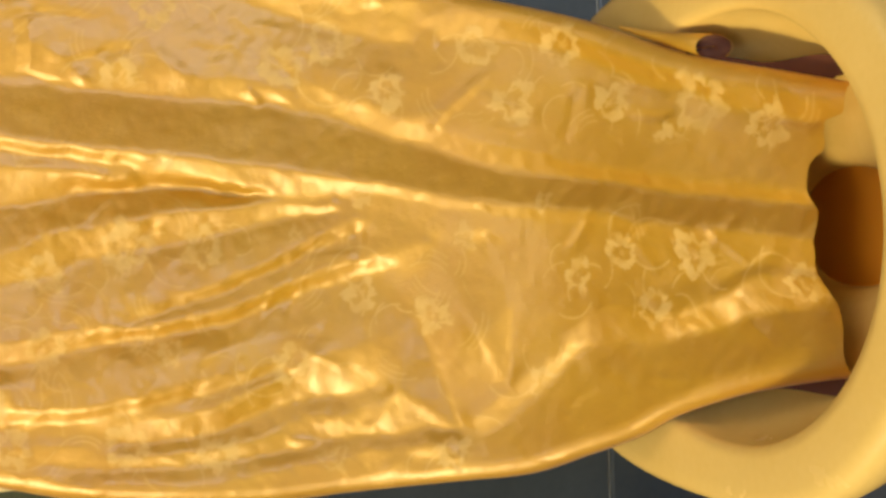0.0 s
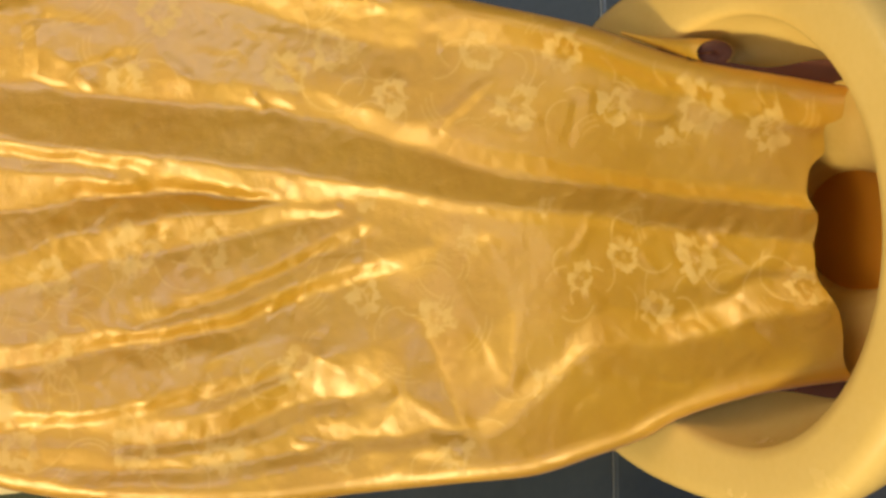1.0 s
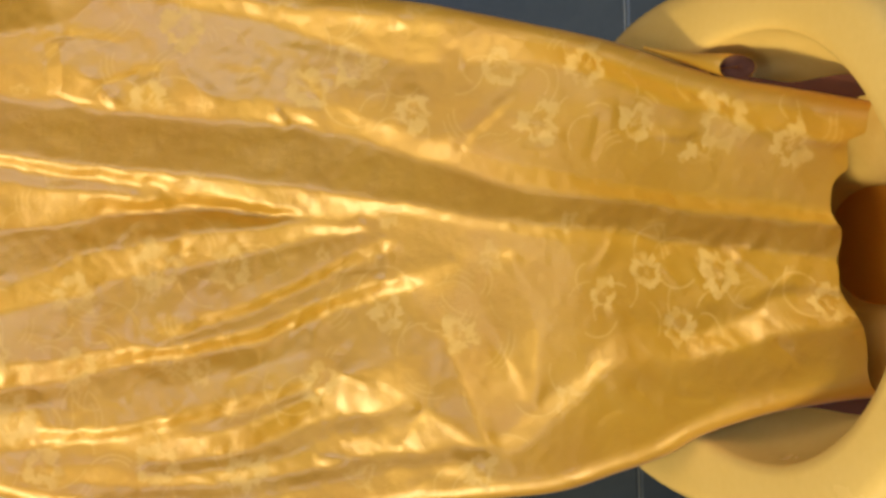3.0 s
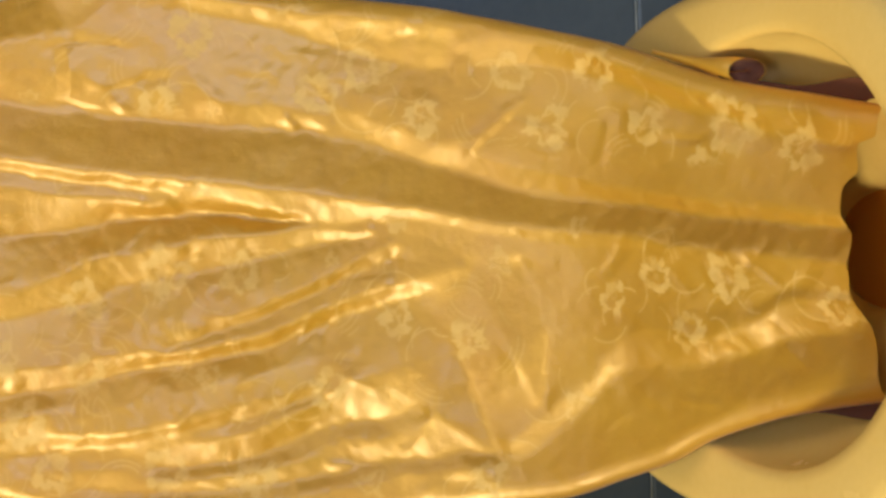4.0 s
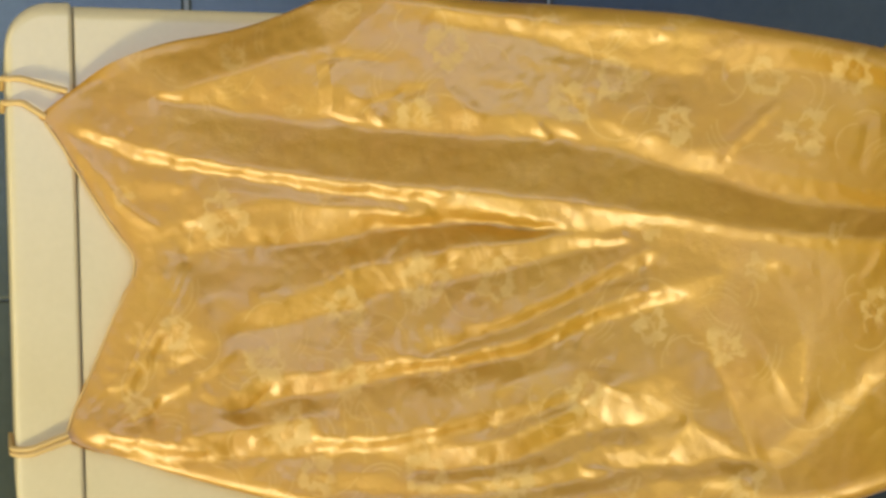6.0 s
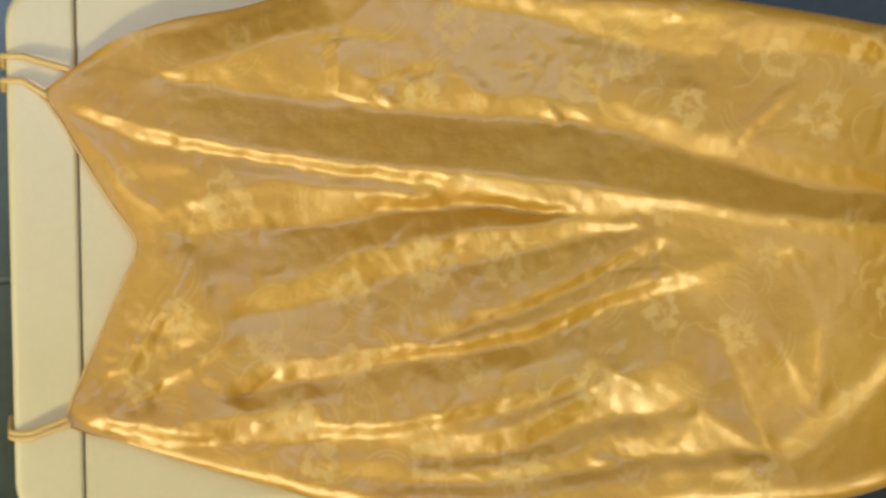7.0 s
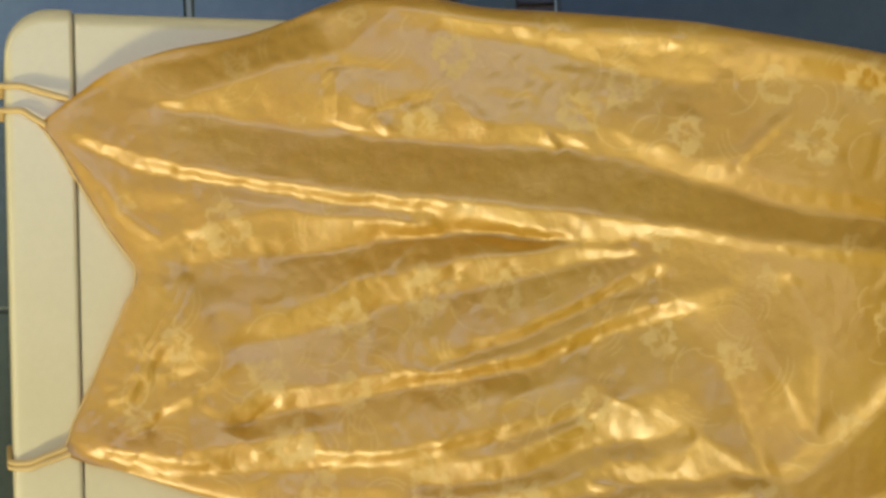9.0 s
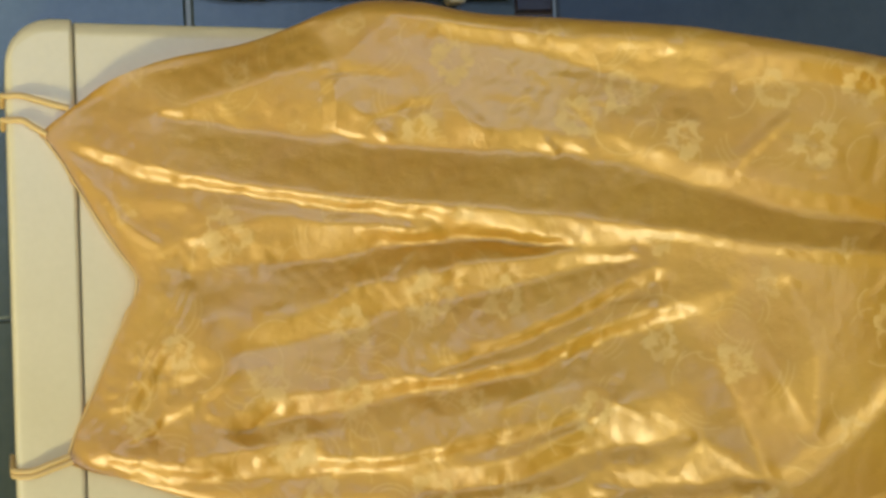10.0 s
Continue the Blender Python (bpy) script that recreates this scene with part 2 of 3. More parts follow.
# ---- pale round upright on the wall beside the cistern ----
def pale_upright():
    root = tagged(new("pale_upright"), "pale round upright against the tiled wall", "pipe")
    root.location = (0.268, 0.150, 0.58)
    bm = bmesh.new()
    rings = []
    for z, r in ((0.0, 0.014), (0.0, 0.020), (0.22, 0.020), (0.225, 0.0225), (0.262, 0.0225), (0.278, 0.020), (0.288, 0.013), (0.291, 0.005)):
        rings.append([(r * math.cos(2 * math.pi * i / 28), r * math.sin(2 * math.pi * i / 28), z) for i in range(28)])
    loft(bm, rings, True)
    part("tube", bm, M_CISTERN, root)
    bm = bmesh.new()
    box(bm, -0.026, 0.026, -0.002, 0.0215, 0.05, 0.066, 0.003, 2)
    part("bracket", bm, M_CISTERN, root)


pale_upright()


# ---- toilet bowl ----
def egg(cx, cy, hx, front, back, z, n=96, kf=1.88, kb=3.0):
    """A closed outline, blunt towards the wall and round in front."""
    pts = []
    for i in range(n):
        a = 2 * math.pi * i / n
        s, c = math.sin(a), math.cos(a)
        k, ry = (kf, front) if s < 0 else (kb, back)
        pts.append((cx + hx * math.copysign(abs(c) ** (2 / k), c), cy + ry * math.copysign(abs(s) ** (2 / k), s), z))
    return pts


def toilet():
    root = tagged(new("toilet"), "cream ceramic toilet bowl standing on the tiled floor", "toilet")
    root.location = (0, -0.33, 0)
    inv = Matrix.Translation(-root.location)
    cy = -0.37
    rings = [egg(0, -0.30, 0.115, 0.19, 0.19, 0.0), egg(0, -0.30, 0.112, 0.185, 0.19, 0.02), egg(0, -0.30, 0.10, 0.16, 0.19, 0.12)]
    rings += [egg(0, -0.32, 0.12, 0.16, 0.22, 0.2), egg(0, -0.35, 0.158, 0.165, 0.25, 0.29), egg(0, cy, 0.182, 0.166, 0.275, 0.355)]
    rings += [egg(0, cy, 0.187, 0.170, 0.28, 0.372), egg(0, cy, 0.188, 0.171, 0.28, 0.385), egg(0, cy, 0.1855, 0.169, 0.278, 0.394)]
    rings += [egg(0, cy, 0.180, 0.164, 0.274, 0.3985), egg(0, cy, 0.172, 0.157, 0.268, 0.400), egg(0.001, -0.352, 0.152, 0.148, 0.17, 0.4005, kf=2.05, kb=2.2)]
    # crisp inner edge, short wall, shallow shelf, then the sump
    for hx, front, back, z in ((0.1465, 0.1475, 0.166, 0.3995), (0.1445, 0.1455, 0.164, 0.3975), (0.1438, 0.145, 0.163, 0.394), (0.142, 0.143, 0.160, 0.380), (0.136, 0.136, 0.152, 0.366), (0.122, 0.120, 0.135, 0.352), (0.095, 0.096, 0.108, 0.340), (0.055, 0.094, 0.076, 0.331), (0.045, 0.090, 0.062, 0.325), (0.041, 0.085, 0.056, 0.315), (0.039, 0.080, 0.052, 0.29), (0.034, 0.068, 0.045, 0.265)):
        rings.append(egg(0.001, -0.347 - 0.02 * (0.40 - z) / 0.1, hx, front, back, z, kf=2.0, kb=2.1))
    bm = bmesh.new()
    loft(bm, rings, True)
    bmesh.ops.transform(bm, matrix=inv, verts=bm.verts)
    part("bowl", bm, M_BOWL, root)
    bm = bmesh.new()
    vs = [bm.verts.new(p) for p in egg(0.001, -0.366, 0.0405, 0.083, 0.054, 0.308, kf=2.0, kb=2.1)]
    bm.faces.new(vs)
    bmesh.ops.transform(bm, matrix=inv, verts=bm.verts)
    part("water", bm, M_WATER, root, "still opaque amber water in the bottom of the bowl")
    return root


toilet()

# ---- the dress ----
# how far down the dress, and the y, z there: it falls from the lid, slopes forward and dips into the bowl
FALL = ((0, -0.008, 1.03), (0.03, -0.009, 1), (0.13, -0.018, 0.9), (0.232, -0.035, 0.8), (0.335, -0.062, 0.7), (0.442, -0.1, 0.6), (0.547, -0.155, 0.51), (0.636, -0.22, 0.45), (0.724, -0.2967, 0.4127), (0.806, -0.3629, 0.3817), (0.889, -0.4376, 0.3552), (1.032, -0.5818, 0.3243))


def spline(points, n):
    p = np.array(points, float)
    p = np.vstack([2 * p[0] - p[1], p, 2 * p[-1] - p[-2]])
    out = []
    for i in range(1, len(p) - 2):
        a, b, c, d = p[i - 1 : i + 3]
        for s in np.linspace(0, 1, n, endpoint=False):
            out.append(0.5 * (2 * b + (c - a) * s + (2 * a - 5 * b + 4 * c - d) * s**2 + (3 * b - a - 3 * c + d) * s**3))
    out.append(p[-2])
    return np.array(out)


FALL_LINE = spline(FALL, 40)
_u = np.linspace(0, FALL_LINE[-1, 0], 500)
_yz = np.stack([np.interp(_u, FALL_LINE[:, 0], FALL_LINE[:, k]) for k in (1, 2)], -1)
_k = np.exp(-(np.arange(-45, 46) / 20.0) ** 2)
_pad = np.vstack([2 * _yz[0] - _yz[45:0:-1], _yz, 2 * _yz[-1] - _yz[-2:-47:-1]])
FALL_LINE = np.column_stack([_u] + [np.convolve(_pad[:, k], _k / _k.sum(), "valid") for k in (0, 1)])
FALL_LEN, FALL_LINE = FALL_LINE[:, 0], FALL_LINE[:, 1:]


def hang(u, x, h):
    """Points h in front of the fall line, u metres down it and x across."""
    y, z = np.interp(u, FALL_LEN, FALL_LINE[:, 0]), np.interp(u, FALL_LEN, FALL_LINE[:, 1])
    ty = np.interp(u + 0.02, FALL_LEN, FALL_LINE[:, 0]) - np.interp(u - 0.02, FALL_LEN, FALL_LINE[:, 0])
    tz = np.interp(u + 0.02, FALL_LEN, FALL_LINE[:, 1]) - np.interp(u - 0.02, FALL_LEN, FALL_LINE[:, 1])
    k = np.hypot(ty, tz)
    x = x + 0.03 * (x - 0.03) * smooth01((u - 0.68) / 0.2)
    return np.stack([x, y + h * tz / k, z - h * ty / k], -1)


def curve_of(pairs):
    p = spline(pairs, 12)
    return lambda v: np.interp(v, p[:, 0], p[:, 1])


side_right = curve_of(((0.02, 0.115), (0.048, 0.137), (0.077, 0.157), (0.118, 0.172), (0.169, 0.182), (0.203, 0.193), (0.237, 0.207), (0.267, 0.214), (0.305, 0.212), (0.351, 0.202), (0.414, 0.196), (0.496, 0.186), (0.539, 0.177), (0.577, 0.168), (0.645, 0.150), (0.701, 0.130), (0.749, 0.116), (0.819, 0.102), (0.853, 0.095), (0.89, 0.088)))
side_left = curve_of(((0.03, -0.123), (0.052, -0.133), (0.08, -0.141), (0.121, -0.157), (0.193, -0.181), (0.227, -0.192), (0.30, -0.206), (0.40, -0.208), (0.469, -0.201), (0.545, -0.192), (0.604, -0.183), (0.649, -0.166), (0.691, -0.149), (0.724, -0.131), (0.773, -0.113), (0.819, -0.101), (0.858, -0.093), (0.89, -0.088)))
neck = curve_of(((0.0, 0.035), (0.05, 0.039), (0.11, 0.044), (0.22, 0.057), (0.35, 0.073), (0.44, 0.086), (0.49, 0.091), (0.53, 0.085), (0.614, 0.070), (0.764, 0.050), (0.864, 0.039), (0.95, 0.029), (1.0, 0.024)))
hem = curve_of(((0.0, 0.872), (0.08, 0.871), (0.18, 0.867), (0.25, 0.861), (0.33, 0.853), (0.375, 0.848), (0.44, 0.849), (0.52, 0.849), (0.56, 0.846), (0.60, 0.840), (0.70, 0.839), (0.74, 0.844), (0.77, 0.850), (0.83, 0.849), (0.86, 0.850), (0.88, 0.859), (0.905, 0.865), (1.0, 0.866)))


def across(path, u, x):
    """Signed distance of cloth points to a path (positive towards the right side), and how far along it they lie, 0 to 1."""
    p = spline(path, 6)
    best, side, along = np.full(u.shape, 9.0), np.zeros(u.shape), np.zeros(u.shape)
    seg = np.linalg.norm(np.diff(p, axis=0), axis=1)
    start = np.r_[0, np.cumsum(seg)]
    for a, b, l, s0 in zip(p, p[1:], seg, start):
        d = (b - a) / l
        s = (u - a[0]) * d[0] + (x - a[1]) * d[1]
        off = -(u - a[0]) * d[1] + (x - a[1]) * d[0]
        sc = np.clip(s, 0, l)
        dist = np.hypot(off, s - sc)
        m = dist < best
        best, side, along = np.where(m, dist, best), np.where(m, np.sign(off), side), np.where(m, (s0 + sc) / start[-1], along)
    return best * side, along


def smooth01(v):
    v = np.clip(v, 0, 1)
    return v * v * (3 - 2 * v)


def fold(u, x, path, high, right, left, fade=0.15):
    """A rounded ridge (or valley, high < 0) along a path, with its own width on each side, that dies out at its ends."""
    d, s = across(path, u, x)
    w = np.where(d > 0, right, left)
    ends = smooth01(s / fade) * smooth01((1 - s) / fade) if fade else 1.0
    return high * np.exp(-((d / w) ** 2)) * ends


def crease(u, x, path, high, right, left=0.004, fade=0.12):
    """A pressed edge: a sharp line from which flat faces run off, each to its own width."""
    d, s = across(path, u, x)
    face = np.where(d > 0, np.clip(1 - d / right, 0, 1), np.clip(1 + d / left, 0, 1))
    return high * face * smooth01(s / fade) * smooth01((1 - s) / fade)


def crests_and_hollows():
    """The large folds: lines down the cloth (metres down it and across) with their height along them, as (share of the line, millimetres)."""
    lines = []
    # the broad fold: foot of its shaded side
    lines.append((((0.043, 0.123), (0.088, 0.131), (0.129, 0.125), (0.179, 0.116), (0.226, 0.109), (0.299, 0.101), (0.381, 0.093), (0.414, 0.091), (0.456, 0.083), (0.502, 0.067), (0.548, 0.054), (0.59, 0.042), (0.634, 0.037), (0.728, 0.026), (0.848, 0.017)), ((0, 0), (0.1, -2), (0.3, -3), (0.7, -3), (1, -3))))
    # its crest
    lines.append((((0.027, 0.114), (0.043, 0.108), (0.075, 0.098), (0.108, 0.088), (0.157, 0.079), (0.2, 0.072), (0.242, 0.064), (0.284, 0.058), (0.34, 0.055), (0.381, 0.05), (0.44, 0.042), (0.474, 0.034), (0.507, 0.03), (0.55, 0.023), (0.64, 0.013), (0.736, 0.002), (0.865, -0.007)), ((0, 2), (0.12, 7), (0.3, 10.5), (0.7, 11), (1, 10))))
    # its lit edge
    lines.append((((0.473, 0.028), (0.507, 0.024), (0.55, 0.016), (0.639, 0.007), (0.734, -0.004), (0.863, -0.012)), ((0, 7.5), (1, 7))))
    # the tuck under it
    lines.append((((0.047, 0.102), (0.075, 0.092), (0.107, 0.08), (0.157, 0.072), (0.199, 0.065), (0.241, 0.057), (0.311, 0.048), (0.356, 0.038), (0.401, 0.027), (0.464, 0.013), (0.532, 0.003), (0.575, -0.004), (0.638, -0.012), (0.733, -0.023), (0.852, -0.025)), ((0, 0), (0.12, 1), (0.3, 3.5), (0.45, 6), (0.65, 6.5), (1, 4))))
    lines.append((((0.055, 0.09), (0.079, 0.079), (0.111, 0.067), (0.157, 0.06), (0.199, 0.053), (0.241, 0.045), (0.311, 0.037)), ((0, 1), (0.4, 4), (0.8, 4.5), (1, 4))))
    # fan: first hollow
    lines.append((((0.126, 0.013), (0.156, 0.015), (0.198, 0.015), (0.249, 0.019), (0.278, 0.027), (0.339, 0.033), (0.401, 0.025), (0.447, 0.018)), ((0, 0), (0.25, -5), (0.5, -7), (0.8, -6), (1, 3))))
    # fan: first ridge
    lines.append((((0.15, -0.039), (0.188, -0.03), (0.222, -0.017), (0.258, -0.001), (0.298, 0.007), (0.339, 0.014), (0.38, 0.017), (0.422, 0.021), (0.46, 0.022)), ((0, 3), (0.3, 5), (0.8, 5), (1, 5))))
    lines.append((((0.162, -0.051), (0.188, -0.043), (0.222, -0.036), (0.264, -0.032), (0.277, -0.021), (0.339, -0.011), (0.38, -0.003), (0.422, 0.007), (0.464, 0.012)), ((0, 0), (0.3, -2), (0.8, -1.5), (1, 2))))
    # fan: second ridge, round above and steep below
    lines.append((((0.277, -0.053), (0.31, -0.047), (0.338, -0.039), (0.38, -0.024), (0.422, -0.007), (0.464, 0.008)), ((0, 4), (0.5, 6.5), (1, 5))))
    lines.append((((0.303, -0.061), (0.338, -0.052), (0.38, -0.038), (0.422, -0.02), (0.447, -0.008), (0.479, 0.005)), ((0, 5), (0.5, 9), (1, 7))))
    lines.append((((0.309, -0.066), (0.338, -0.059), (0.38, -0.045), (0.422, -0.028), (0.451, -0.015), (0.481, -0.004)), ((0, 3), (0.5, 3.2), (1, 3))))
    # fan: third ridge
    lines.append((((0.152, -0.101), (0.182, -0.085), (0.221, -0.082), (0.277, -0.071), (0.317, -0.07), (0.35, -0.066), (0.38, -0.059), (0.422, -0.043), (0.464, -0.029), (0.498, -0.02), (0.534, -0.01)), ((0, 1), (0.2, 5), (0.7, 9), (1, 7))))
    lines.append((((0.165, -0.108), (0.195, -0.099), (0.237, -0.096), (0.297, -0.082), (0.338, -0.078), (0.379, -0.07), (0.421, -0.054), (0.463, -0.041), (0.501, -0.032)), ((0, -4), (0.2, -2), (0.7, 0), (1, 2))))
    # fan: fourth ridge
    lines.append((((0.24, -0.116), (0.276, -0.108), (0.317, -0.101), (0.358, -0.091), (0.4, -0.082), (0.447, -0.074), (0.498, -0.066)), ((0, 4), (0.4, 8), (1, 7))))
    lines.append((((0.224, -0.129), (0.252, -0.129), (0.276, -0.13), (0.304, -0.125), (0.337, -0.119), (0.379, -0.108), (0.43, -0.098)), ((0, 4), (0.3, 9), (0.8, 9), (1, 7))))
    lines.append((((0.223, -0.142), (0.252, -0.14), (0.28, -0.138), (0.304, -0.134), (0.337, -0.127), (0.387, -0.116), (0.429, -0.105)), ((0, -4), (0.3, 3), (0.8, 5), (1, 6))))
    # fan: fifth ridge and its broad lit face
    lines.append((((0.306, -0.141), (0.349, -0.137), (0.379, -0.129), (0.404, -0.117), (0.43, -0.103), (0.451, -0.092), (0.481, -0.088), (0.516, -0.075)), ((0, 3), (0.3, 8), (0.7, 11), (1, 6))))
    lines.append((((0.302, -0.156), (0.366, -0.154), (0.399, -0.142), (0.429, -0.13), (0.479, -0.123), (0.505, -0.121)), ((0, -3), (0.5, -1), (0.8, 1), (1, 6))))
    lines.append((((0.263, -0.159), (0.316, -0.165), (0.378, -0.162), (0.429, -0.144), (0.471, -0.138)), ((0, 0), (0.5, 4), (1, 5))))
    # left side: hollow and last ridge
    lines.append((((0.263, -0.175), (0.336, -0.175), (0.378, -0.172), (0.42, -0.167), (0.471, -0.158), (0.522, -0.157)), ((0, -1), (0.5, 1), (1, 2))))
    lines.append((((0.263, -0.184), (0.336, -0.186), (0.378, -0.187), (0.412, -0.18), (0.446, -0.172), (0.505, -0.163), (0.548, -0.161)), ((0, 3), (0.5, 6.5), (1, 5))))
    # slope from the middle of the neck to the strap
    lines.append((((0.105, 0.003), (0.087, -0.053), (0.061, -0.103)), ((0, 9), (0.5, 3), (1, -3))))
    lines.append((((0.138, -0.021), (0.124, -0.071), (0.102, -0.111)), ((0, 8), (0.5, 2), (1, -4))))
    # left side near the neck
    lines.append((((0.069, -0.131), (0.122, -0.14), (0.172, -0.143), (0.231, -0.143)), ((0, -2), (0.5, -5), (1, -4))))
    lines.append((((0.061, -0.119), (0.122, -0.124), (0.173, -0.12), (0.22, -0.111)), ((0, 1), (0.5, 4), (1, 5))))
    # hem: crest of the large fold
    lines.append((((0.562, -0.142), (0.591, -0.119), (0.636, -0.083), (0.665, -0.058), (0.7, -0.056), (0.734, -0.058), (0.763, -0.046), (0.805, -0.031), (0.854, -0.029)), ((0, 1), (0.25, 3), (0.45, 6), (0.6, 7.5), (1, 7))))
    lines.append((((0.568, -0.16), (0.59, -0.143), (0.634, -0.102), (0.666, -0.085), (0.728, -0.076), (0.775, -0.062), (0.822, -0.051), (0.856, -0.047)), ((0, -1.5), (0.3, -1), (0.7, -4), (1, -3))))
    # hem: crest along the side
    lines.append((((0.522, -0.174), (0.569, -0.173), (0.609, -0.167), (0.636, -0.156), (0.684, -0.144), (0.733, -0.117), (0.762, -0.099), (0.828, -0.081), (0.871, -0.07)), ((0, 3), (0.4, 4), (1, 7))))
    # the plain lower front
    lines.append((((0.606, -0.032), (0.661, -0.039), (0.708, -0.04), (0.78, -0.031)), ((0, 5), (1, 4.5))))
    # right side: crest, hollow and rounded front
    lines.append((((0.076, 0.126), (0.105, 0.129), (0.13, 0.135), (0.168, 0.149), (0.211, 0.162), (0.24, 0.166), (0.262, 0.179), (0.288, 0.196), (0.351, 0.191), (0.414, 0.18), (0.498, 0.173), (0.58, 0.16), (0.615, 0.148), (0.646, 0.137), (0.684, 0.122), (0.731, 0.107), (0.779, 0.095), (0.855, 0.08)), ((0, 0), (0.12, 4), (0.25, 5), (0.4, 3), (1, 2))))
    lines.append((((0.056, 0.137), (0.097, 0.158), (0.16, 0.175), (0.203, 0.188), (0.228, 0.194)), ((0, -3), (0.4, -8), (1, -9))))
    lines.append((((0.317, 0.183), (0.355, 0.177), (0.399, 0.165), (0.448, 0.15), (0.506, 0.138), (0.569, 0.139), (0.633, 0.128), (0.679, 0.112), (0.727, 0.097), (0.775, 0.081), (0.843, 0.07)), ((0, 0), (0.25, -2.5), (0.6, -5), (1, -4))))
    lines.append((((0.423, 0.132), (0.486, 0.113), (0.549, 0.106), (0.635, 0.099), (0.705, 0.082), (0.777, 0.062), (0.845, 0.052)), ((0, 2), (0.3, 0), (0.6, -1), (1, -1))))
    lines.append((((0.26, 0.126), (0.307, 0.122), (0.381, 0.11), (0.415, 0.105), (0.465, 0.099), (0.507, 0.084), (0.562, 0.066), (0.614, 0.054), (0.684, 0.042), (0.756, 0.033), (0.848, 0.025)), ((0, 1), (0.3, 1), (0.5, 2), (0.65, 3.2), (1, 3.5))))
    # pressed creases
    lines.append((((0.523, -0.068), (0.515, -0.094), (0.507, -0.12)), ((0, 4), (1, 10))))
    lines.append((((0.507, -0.12), (0.531, -0.137), (0.555, -0.153)), ((0, 10), (1, -4))))
    lines.append((((0.523, -0.068), (0.539, -0.111), (0.555, -0.153)), ((0, 4), (1, -4))))
    lines.append((((0.507, -0.12), (0.499, -0.135), (0.49, -0.149)), ((0, 10), (1, 5))))
    lines.append((((0.49, -0.149), (0.523, -0.151), (0.555, -0.153)), ((0, 5), (1, -4))))
    lines.append((((0.536, -0.008), (0.553, -0.045), (0.571, -0.082)), ((0, 5), (1, 9))))
    lines.append((((0.571, -0.082), (0.581, -0.101), (0.591, -0.12)), ((0, 9), (1, -1))))
    lines.append((((0.594, -0.055), (0.583, -0.068), (0.571, -0.082)), ((0, 4), (1, 9))))
    lines.append((((0.594, -0.055), (0.593, -0.087), (0.591, -0.12)), ((0, 4), (1, -1))))
    lines.append((((0.577, -0.007), (0.585, -0.031), (0.594, -0.055)), ((0, 4), (1, 4))))
    lines.append((((0.536, -0.008), (0.529, -0.038), (0.523, -0.068)), ((0, 5), (1, 4))))
    return lines


def relax(g, held, fixed, rounds):
    """Cloth stretched between the held lines: each free spot goes to the mean of its neighbours."""
    i, j = np.indices(g.shape)
    for k in range(rounds):
        p = np.pad(g, 1, mode="edge")
        mean = 0.25 * (p[:-2, 1:-1] + p[2:, 1:-1] + p[1:-1, :-2] + p[1:-1, 2:])
        turn = ((i + j + k) % 2 == 0) & ~held
        g = np.where(turn, g + 1.7 * (mean - g), g)
        g = np.where(held, fixed, g)
    return g


def soften(g, su, sx):
    for axis, sd in ((0, su), (1, sx)):
        n = int(3 * sd) + 1
        k = np.exp(-0.5 * (np.arange(-n, n + 1) / sd) ** 2)
        pad = np.pad(g, [(n, n) if a == axis else (0, 0) for a in (0, 1)], mode="edge")
        g = np.apply_along_axis(lambda v: np.convolve(v, k / k.sum(), "valid"), axis, pad)
    return g


def drape():
    """Heights of the large folds on a grid of 2 mm down and 1.5 mm across, in metres."""
    shape, g = (460, 300), None
    for step in (4, 2, 1):
        ni, nj = shape[0] // step, shape[1] // step
        total, count = np.zeros((ni, nj)), np.zeros((ni, nj))
        for path, heights in crests_and_hollows():
            p, q = spline(path, 60), np.array(heights)
            share = np.r_[0, np.cumsum(np.linalg.norm(np.diff(p, axis=0), axis=1))]
            hh = np.interp(share / share[-1], q[:, 0], q[:, 1])
            a, b = np.rint(p[:, 0] / (0.002 * step)).astype(int), np.rint((p[:, 1] + 0.225) / (0.0015 * step)).astype(int)
            ok = (a >= 0) & (a < ni) & (b >= 0) & (b < nj)
            np.add.at(total, (a[ok], b[ok]), hh[ok])
            np.add.at(count, (a[ok], b[ok]), 1)
        held = count > 0
        fixed = total / np.maximum(count, 1)
        g = np.zeros((ni, nj)) if g is None else np.kron(g, np.ones((2, 2)))[:ni, :nj]
        g = relax(np.where(held, fixed, g), held, fixed, 500 if step == 4 else 160)
    return 0.00128 * soften(g, 1.6, 1.75)


DRAPE = drape()


def large_folds(u, x):
    """Smooth values of the draped grid."""
    a, b = np.clip(u / 0.002, 1, 456.99), np.clip((x + 0.225) / 0.0015, 1, 296.99)
    i, j = np.floor(a).astype(int), np.floor(b).astype(int)

    def weights(f):
        return ((1 - f) ** 3 / 6, (3 * f**3 - 6 * f**2 + 4) / 6, (-3 * f**3 + 3 * f**2 + 3 * f + 1) / 6, f**3 / 6)

    wa, wb = weights(a - i), weights(b - j)
    return sum(wa[m] * wb[n] * DRAPE[i + m - 1, j + n - 1] for m in range(4) for n in range(4))


